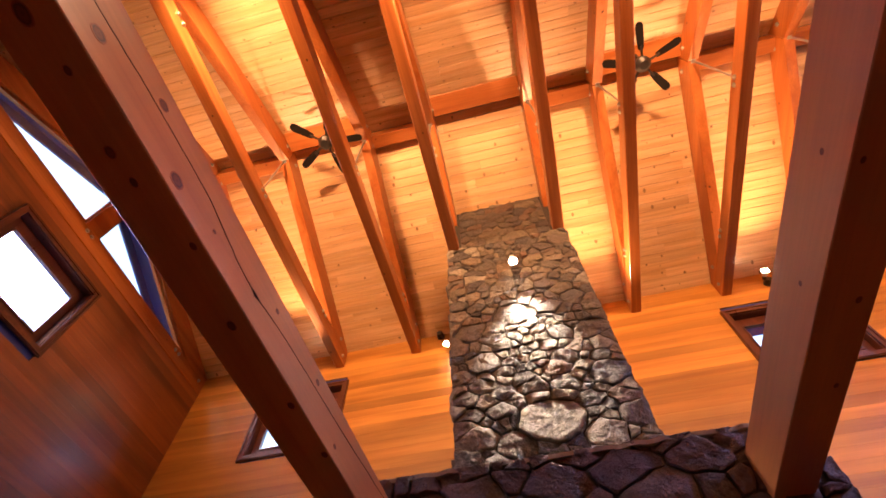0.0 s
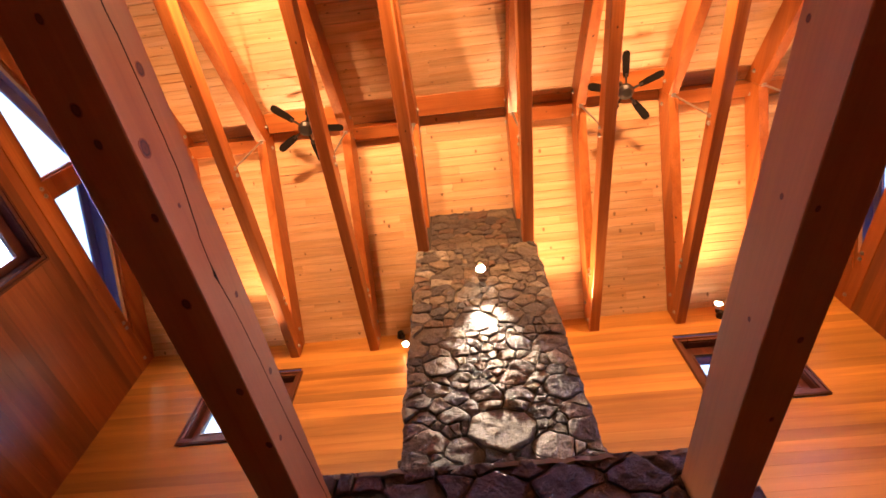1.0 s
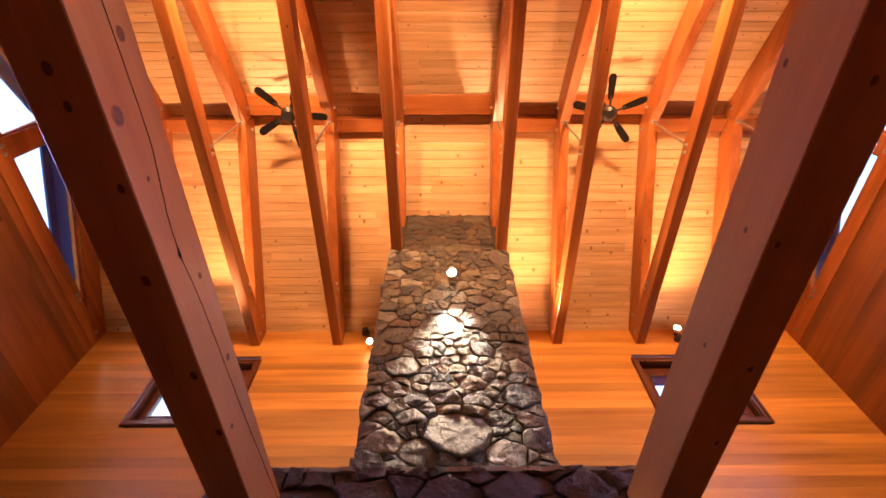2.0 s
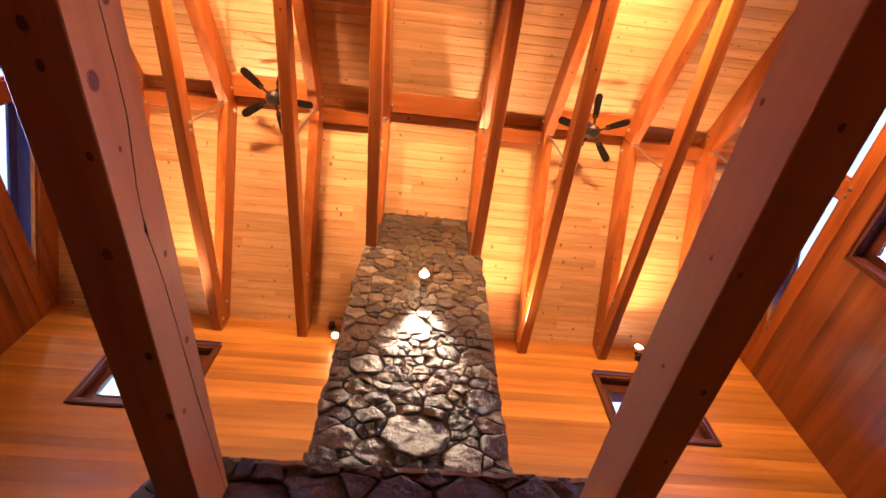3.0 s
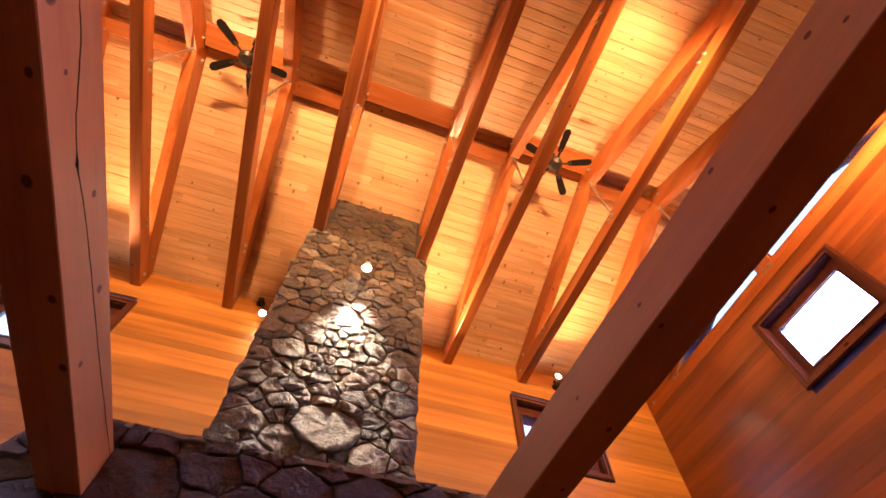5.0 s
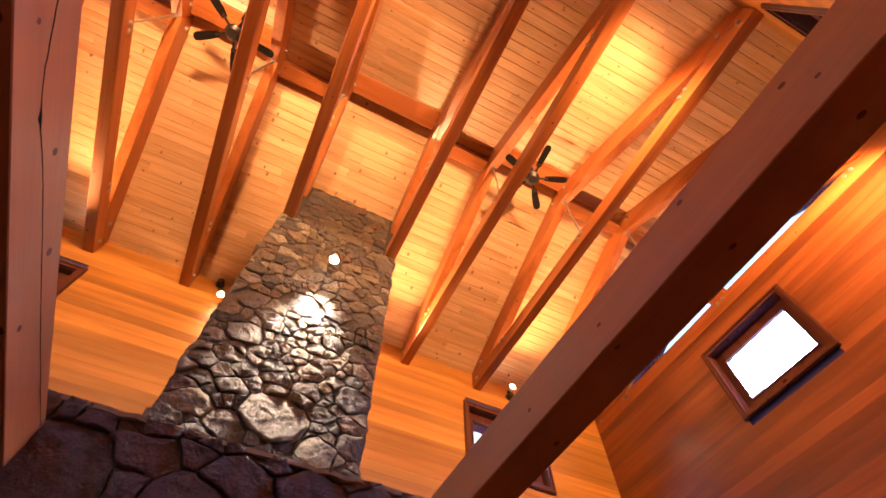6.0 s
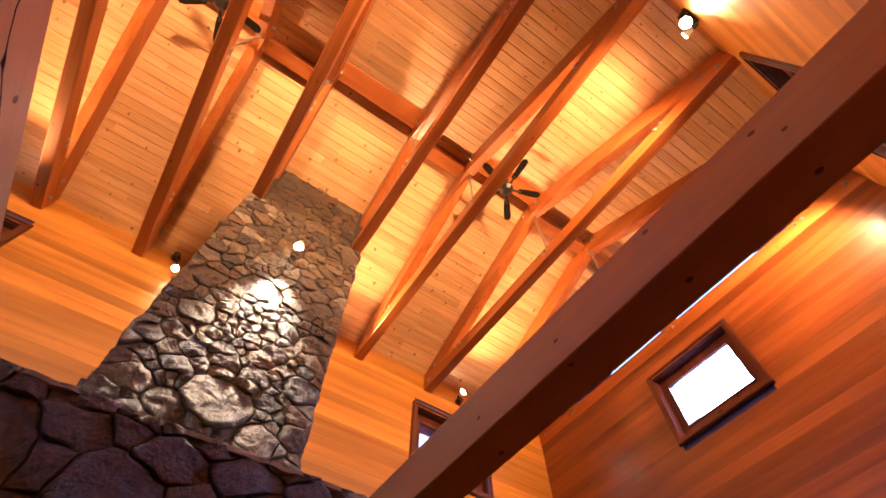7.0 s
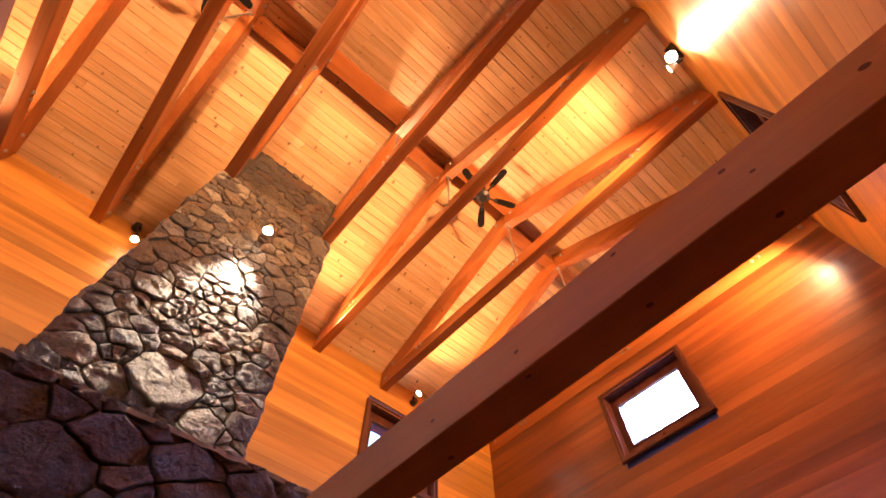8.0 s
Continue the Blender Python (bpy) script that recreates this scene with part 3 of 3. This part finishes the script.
# front of the breast, in the stone with shade in its colour
stone_face(hearth, LG_X0, LG_X1, 1.55, LG_Z, 0.19, 21, lambda a, z: (a, LG_Y, z), gap=0.006, proud=0.020, tilt=0.08, rough=0.7, mat=HEARTH_STONE_SHADED,
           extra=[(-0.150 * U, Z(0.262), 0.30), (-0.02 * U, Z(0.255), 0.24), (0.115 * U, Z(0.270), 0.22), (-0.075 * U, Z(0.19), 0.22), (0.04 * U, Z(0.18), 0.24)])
stone_face(hearth, LG_X0, LG_X1, 0.0, 1.55, 0.26, 24, lambda a, z: (a, LG_Y, z), gap=0.006, mat=HEARTH_STONE_SHADED)
stone_face(hearth, LG_Y + 0.02, CH_Y + 0.58, 0.0, LG_Z, 0.3, 22, lambda a, z: (LG_X0, a, z), -90, proud=0.03, mat=HEARTH_STONE_SHADED)
stone_face(hearth, LG_Y + 0.02, CH_Y + 0.58, 0.0, LG_Z, 0.3, 23, lambda a, z: (LG_X1, a, z), 90, proud=0.03, mat=HEARTH_STONE_SHADED)


def heavy_beam(x_in, x_out, zb, zt, lab):
    t = empty("heavy_beam", (0.5 * (x_in + x_out), YS, zb), lab, "beam", "heavy beams over the hearth")
    bm = bmesh.new()
    box(bm, x_in, x_out, YS + 0.003, LG_Y + 0.01, zb, zt)
    soften(bm, 0.004)
    bm.transform(Matrix.Translation((-t.location.x, -YS, -zb)))
    part("timber", bm, BIG_FIR, t)
    return t


Z_BB, Z_BT = Z(0.2500), Z(0.3000)
big_l = heavy_beam(*sorted((-0.1755 * U, -0.2140 * U)), Z_BB, Z_BT, "heavy planed fir beam with knots and a long drying crack")
big_r = heavy_beam(*sorted((0.2080 * U, 0.2465 * U)), Z_BB, Z_BT, "heavy planed fir beam with a few small knots")


def knot_mat():
    """Rings of a sawn knot about the middle of its own disc."""
    m, n, l, b = nodes_of("beam_knot")
    ln = n.new("ShaderNodeVectorMath")
    ln.operation = "LENGTH"
    co = n.new("ShaderNodeTexCoord").outputs["Object"]
    no = n.new("ShaderNodeTexNoise")
    no.inputs["Scale"].default_value = 2.2
    l.new(co, no.inputs["Vector"])
    l.new(co, ln.inputs[0])
    ad = n.new("ShaderNodeMath")
    ad.operation = "MULTIPLY_ADD"
    ad.inputs[1].default_value, ad.inputs[2].default_value = 0.35, -0.175
    l.new(no.outputs[0], ad.inputs[0])
    sm = n.new("ShaderNodeMath")
    l.new(ln.outputs["Value"], sm.inputs[0])
    l.new(ad.outputs[0], sm.inputs[1])
    l.new(ramp(n, l, sm.outputs[0], [(0.0, (0.10, 0.022, 0.010)), (0.30, (0.16, 0.040, 0.016)), (0.52, (0.13, 0.030, 0.012)), (0.66, (0.055, 0.012, 0.007)),
                                     (0.74, (0.16, 0.042, 0.018)), (0.95, (0.36, 0.100, 0.034))]), b.inputs["Base Color"])
    b.inputs["Roughness"].default_value = 0.42
    return m


KNOT = knot_mat()


def knots(beam, face, at, spots):
    """Sawn knots on the side (spots in y, z) or the underside (x, y) of a beam: thin uneven ovals."""
    rng = random.Random(7)
    for u, v, r in spots:
        bm = bmesh.new()
        ring_v = []
        for i in range(20):
            a = math.tau * i / 20
            k = 1.0 + rng.uniform(-0.06, 0.06)
            ring_v.append((math.cos(a) * k, math.sin(a) * k))
        top = [bm.verts.new((p * 0.97, q * 0.97, 0.02)) for p, q in ring_v]
        low = [bm.verts.new((p, q, -0.04)) for p, q in ring_v]
        bm.faces.new(top)
        for i in range(20):
            bm.faces.new((low[i], low[(i + 1) % 20], top[(i + 1) % 20], top[i]))
        ob = part("knot", bm, KNOT, beam, "dark round knot")
        place = Vector((at, u * U, Z(v))) if face != 0 else Vector((u * U, v * U, at))
        turn = pose(0, 0, 0, 0, 90 * face, 0) if face else pose(0, 0, 0, 180, 0, 0)
        size = Matrix.Diagonal((r * (0.9 if face else 0.85), r * 1.2, 0.03, 1.0))
        ob.matrix_basis = Matrix.Translation(place - beam.location) @ turn @ size


knots(big_l, 1, -0.1755 * U, [(-0.0113, 0.266, 0.026), (0.032, 0.2864, 0.022), (0.0707, 0.260, 0.029), (0.111, 0.267, 0.009), (0.196, 0.286, 0.014), (0.2795, 0.2874, 0.018), (0.335, 0.262, 0.015)])
knots(big_l, 0, Z_BB, [(-0.1945, -0.0269, 0.030), (-0.1904, 0.0007, 0.014), (-0.1955, 0.044, 0.020), (-0.1931, 0.0631, 0.016), (-0.182, 0.1102, 0.015),
                       (-0.1893, 0.1755, 0.022), (-0.1824, 0.2624, 0.020), (-0.1798, 0.3278, 0.020)])
knots(big_r, -1, 0.2080 * U, [(0.1516, 0.2725, 0.012), (0.0493, 0.2916, 0.013), (0.2516, 0.2691, 0.012), (-0.1256, 0.2802, 0.017), (-0.038, 0.2875, 0.013), (-0.0482, 0.2684, 0.010)])
knots(big_r, 0, Z_BB, [(0.2347, 0.2582, 0.016), (0.2309, -0.0411, 0.014), (0.2282, 0.0509, 0.014), (0.2150, 0.1500, 0.012), (0.236, 0.345, 0.014)])

# the long drying crack of one beam
rng = random.Random(3)
CRACK = [(-0.21, 0.50), (-0.03, 0.54), (0.046, 0.62), (0.097, 0.61), (0.138, 0.46), (0.170, 0.43), (0.219, 0.54), (0.287, 0.61), (0.39, 0.72), (0.498, 0.86)]
bm = bmesh.new()
xs = -0.1755 * U + 0.002
prev = None
for i in range(150):
    f = i / 149
    y = YS + 0.25 + f * (LG_Y - YS - 0.27)
    (ya, za), (yb, zb) = next((p, q) for p, q in zip(CRACK, CRACK[1:]) if y / U <= q[0] + 1e-6)
    z = Z_BB + (Z_BT - Z_BB) * (za + (zb - za) * (y / U - ya) / (yb - ya)) + 0.004 * noise.noise((y * 5.0, 0.3, 0.0)) + rng.uniform(-0.0012, 0.0012)
    h = 0.0018 + 0.0022 * abs(noise.noise((y * 2.3, 4.1, 0.0))) + 0.007 * math.exp(-((y / U - 0.168) / 0.004) ** 2)
    cur = [bm.verts.new((xs - 0.010, y, z - h)), bm.verts.new((xs - 0.0012, y, z - h)), bm.verts.new((xs - 0.0012, y, z + h)), bm.verts.new((xs - 0.010, y, z + h))]
    if prev:
        for a in range(4):
            bm.faces.new((prev[a], prev[(a + 1) % 4], cur[(a + 1) % 4], cur[a]))
    prev = cur
bm.transform(Matrix.Translation((-big_l.location.x, -YS, -Z_BB)))
part("crack", bm, BLADE, big_l, "dark drying crack")

# uneven pale strip added along the chimney breast's top for its lit rim
CAP = plain("pale_rim", (0.22, 0.19, 0.16), 0.85, vary=0.3, scale=9)
bm = bmesh.new()
prev = None
for i in range(140):
    x = LG_X0 + 0.01 + (LG_X1 - LG_X0 - 0.02) * i / 139
    w = noise.noise((x * 6.0, 1.0, 0.0)) + 0.6 * noise.noise((x * 19.0, 3.0, 0.0))
    front = LG_Y - 0.012 + 0.014 * w
    low, high = LG_Z - 0.006 + 0.012 * noise.noise((x * 11.0, 7.0, 0.0)), LG_Z + 0.010 + 0.012 * w
    cur = [bm.verts.new(p) for p in ((x, front, low - 0.03), (x, front, low), (x, front + 0.035, high), (x, CH_Y + 0.015, LG_Z + 0.02), (x, CH_Y + 0.015, low - 0.03))]
    if prev:
        for a in range(5):
            bm.faces.new((prev[a], prev[(a + 1) % 5], cur[(a + 1) % 5], cur[a]))
    else:
        bm.faces.new(cur)
    prev = cur
bm.faces.new(prev[::-1])
part("rim_cap", bm, CAP, hearth, "pale strip added along the top edge for its lit rim")


# ---- lamps ----
def spot_fixture(place, aim, base, label, size=0.055):
    """A lamp head on a bracket: round mount, arm, socket, flared bulb and its glowing lens."""
    p, a, b = Vector(place), Vector(aim), Vector(base)
    t = empty("spotlight", b, label, "spotlight", "eave spotlights")
    d = (a - p).normalized()

    def add(nm, fn, mat, lab="", smooth=False):
        bm = bmesh.new()
        fn(bm)
        bm.transform(Matrix.Translation(-b))
        return part(nm, bm, mat, t, lab, smooth)

    toward = Vector((0, -1.0 if b.y > 0 else 1.0, 0))

    def mount(bm):
        rod(bm, b, b + toward * 0.022, 0.062, 24)
        rod(bm, b + toward * 0.022, b + toward * 0.095, 0.054, 24, 0.046)

    def socket(bm):
        rod(bm, p - d * 0.150, p - d * 0.132, size * 0.36, 18, size * 0.50)
        rod(bm, p - d * 0.132, p - d * 0.085, size * 0.50, 20, size * 0.56)

    def lens(bm):
        for i in range(4):
            r0, r1 = size * 0.94 * math.cos(i * 0.36), size * 0.94 * math.cos((i + 1) * 0.36)
            rod(bm, p + d * 0.30 * size * math.sin(i * 0.36), p + d * 0.30 * size * math.sin((i + 1) * 0.36), r0, 22, r1)

    add("mount", mount, BLACK)
    add("arm", lambda bm: rod(bm, b + toward * 0.06, p - d * 0.12, 0.013, 10), BLACK)
    add("socket", socket, BLACK)
    bulb = add("bulb", lambda bm: rod(bm, p - d * 0.085, p - d * 0.002, size * 0.54, 22, size), BULB_GLASS, "frosted white bulb", True)
    face = add("lens", lens, BULB, "glowing lamp lens", True)
    face.parent = bulb
    return t


def lamp(place, aim, base, label, watts, degrees, blend=0.8, size=0.055, soft=0.04, color=WARM):
    spot_fixture(place, aim, base, label, size)
    p, a = Vector(place), Vector(aim)
    spot(p + (a - p).normalized() * 0.03, a, watts, degrees, blend, soft, color)


NAMED = "one of the small black eave-wall spotlights with a glowing face, one of them added unseen"
# north eave: heads turned up along the slope of the ceiling
for fx, fy, fz, ax, w, cone in ((0.66, 0.860, 0.990, 0.69, 90, 124), (0.216, 0.862, 0.965, 0.31, 80, 124), (-0.63, 0.850, 0.960, -0.55, 105, 124)):
    lamp((fx * U, fy * U, Z(fz)), (ax * U, -0.10 * U, Z(1.10)), ((fx + 0.017) * U, YN - 0.001, Z(fz + 0.006)), NAMED, w, cone, 1.0, 0.055, 0.05)
lamp((-0.194 * U, 0.880 * U, Z(0.962)), (-0.12 * U, 0.60 * U, Z(0.2)), (-0.2165 * U, YN - 0.001, Z(1.030)), NAMED, 8, 120, 0.8, 0.047)
# south eave: floods up across the room, and heads that graze the wall
for fx, ax, w, v in ((0.433, 0.42, 165, 58), (-0.430, -0.31, 165, 12)):
    lamp((fx * U, -0.176 * U, Z(0.955)), (ax * U, 0.60 * U, Z(1.12)), (fx * U, YS + 0.001, Z(0.975)), NAMED, w, 104, 1.0, 0.045, 0.2)
    lamp((fx * U - 0.10, -0.190 * U, Z(0.95)), ((fx - 0.17) * U, YS + 0.06, Z(0.57)), (fx * U - 0.10, YS + 0.001, Z(0.975)), NAMED, v, 64, 1.0, 0.06, 0.03, (1.0, 0.66, 0.40))
# unseen lamp, added to brighten the middle bay and the upper chimney
lamp((-0.02 * U, -0.176 * U, Z(0.945)), (-0.05 * U, 0.60 * U, Z(1.11)), (-0.02 * U, YS + 0.001, Z(0.97)), NAMED, 145, 78, 1.0, 0.055, 0.1)
lamp((0.88 * U, -0.172 * U, Z(0.960)), (1.01 * U, 0.32 * U, Z(0.84)), (0.88 * U, YS + 0.001, Z(0.975)), NAMED, 120, 140, 1.0, 0.06, 0.06)
# sky light that falls in through the two gable windows
for gx, s in ((XW, -1), (XE, 1)):
    day = new("window_daylight", bpy.data.lights.new("window_daylight", "AREA"))
    day.data.shape, day.data.size, day.data.size_y = "RECTANGLE", WIN_W - 0.3, 0.55
    day.data.energy, day.data.color, day.data.spread = (4.5 if s < 0 else 11.0), (0.40, 0.43, 1.0), radians(120)
    day.matrix_world = look((gx + s * 0.62, WY, WIN_Z + 0.38), (gx - s * 0.4, WY, WIN_Z - 0.24))
# chimney downlight
lamp((0.026 * U, CH_Y - 0.25, Z(0.816)), (0.028 * U, CH_Y, Z(0.42)), (0.027 * U, CH_Y - 0.03, Z(0.875)), "small spotlight on the chimney face shining down the stones", 105, 58, 1.0, 0.055, 0.03, (1.0, 0.78, 0.57))


# ---- ceiling fans ----
def ceiling_fan(x, turn):
    y, zb, zc = 0.319 * U, Z(1.185), Z(1.246)
    t = empty("ceiling_fan", (0, 0, 0), "dark ceiling fan with five blades under the ridge", "ceiling fan", "ceiling fans")
    bm = bmesh.new()
    rod(bm, (0, 0, zc - zb), (0, 0, zc - zb - 0.06), 0.075, 20, 0.05)
    part("canopy", bm, BLACK, t)
    bm = bmesh.new()
    rod(bm, (0, 0, zc - zb - 0.05), (0, 0, 0.05), 0.014, 10)
    part("downrod", bm, BLACK, t)
    bm = bmesh.new()
    rod(bm, (0, 0, -0.075), (0, 0, -0.03), 0.06, 22, 0.105)
    rod(bm, (0, 0, -0.03), (0, 0, 0.03), 0.105, 22)
    rod(bm, (0, 0, 0.03), (0, 0, 0.065), 0.105, 22, 0.05)
    part("motor", bm, BLACK, t)
    for i in range(5):
        a = radians(turn + 72 * i)
        bm = bmesh.new()
        poly = [(0.19, -0.036), (0.30, -0.050), (0.47, -0.056), (0.52, -0.04), (0.535, 0.0), (0.52, 0.04), (0.47, 0.056), (0.30, 0.050), (0.19, 0.036)]
        prism(bm, poly, "z", -0.004, 0.004)
        bm.transform(Matrix.Rotation(a, 4, "Z") @ Matrix.Rotation(radians(12), 4, "X"))
        bl = part("blade", bm, BLADE, t)
        bm = bmesh.new()
        box(bm, 0.09, 0.24, -0.016, 0.016, -0.012, -0.004)
        bm.transform(Matrix.Rotation(a, 4, "Z") @ Matrix.Rotation(radians(12), 4, "X"))
        part("blade_iron", bm, BLACK, t)
    t.matrix_basis = pose(x, y, zb)
    return t


ceiling_fan(-0.380 * U, 5)
ceiling_fan(0.430 * U, 50)


# ---- wall boards ----
def board_mesh(length, h):
    """A board along x, its face towards -y, about its lower end."""
    bm = bmesh.new()
    c = 0.001
    prof = [(0.022, 0.0002), (0.001, 0.0002), (0.0, 0.0002 + c), (0.0, h - 0.0002 - c), (0.001, h - 0.0002), (0.022, h - 0.0002)]
    prism(bm, prof, "x", 0.0005, length - 0.0005)
    bmesh.ops.recalc_face_normals(bm, faces=bm.faces)
    me = bpy.data.meshes.new("wall_board")
    bm.to_mesh(me)
    bm.free()
    return me


def board_wall(wall, a0, a1, z0, z1, holes, place, turn, mat, h=0.14):
    z = z1
    while z > z0 + 0.02:
        zz = z - h
        gaps = [(p - 0.02, q + 0.02) for p, q, r, s in holes if r - 0.03 < z - 0.004 and s + 0.03 > zz + 0.004]
        runs, a = [], a0
        for p, q in sorted(gaps):
            runs.append((a, p))
            a = q
        runs.append((a, a1))
        for p, q in runs:
            if q - p < 0.02:
                continue
            me = board_mesh(q - p, h)
            me.materials.append(mat)
            ob = new("wall_board", me)
            ob.parent = wall
            ob.matrix_basis = Matrix.Translation(place(p, zz)) @ pose(0, 0, 0, 0, 0, turn)
        z = zz


LOW = 0.01
hn = [hole(WX1), hole(WX2)]
board_wall(wall_n, XW, XE, LOW, Z_EAVE - 0.004, hn, lambda a, z: (a, YN, z), 0, FIR_WALL_X)
board_wall(wall_s, -XE, -XW, LOW, Z_EAVE - 0.004, [hole(-WXS2), hole(-WXS1)], lambda a, z: (-a, YS, z), 180, FIR_WALL_X)
# gables take the fir with shade in its colour
board_wall(wall_e, -YN, -YS, LOW, Z_TIE - 0.024, [hole(-WY)], lambda a, z: (XE, -a, z), -90, FIR_GABLE_SHADED)
board_wall(wall_w, YS, YN, LOW, Z_TIE - 0.024, [hole(WY)], lambda a, z: (XW, a, z), 90, FIR_GABLE_SHADED)
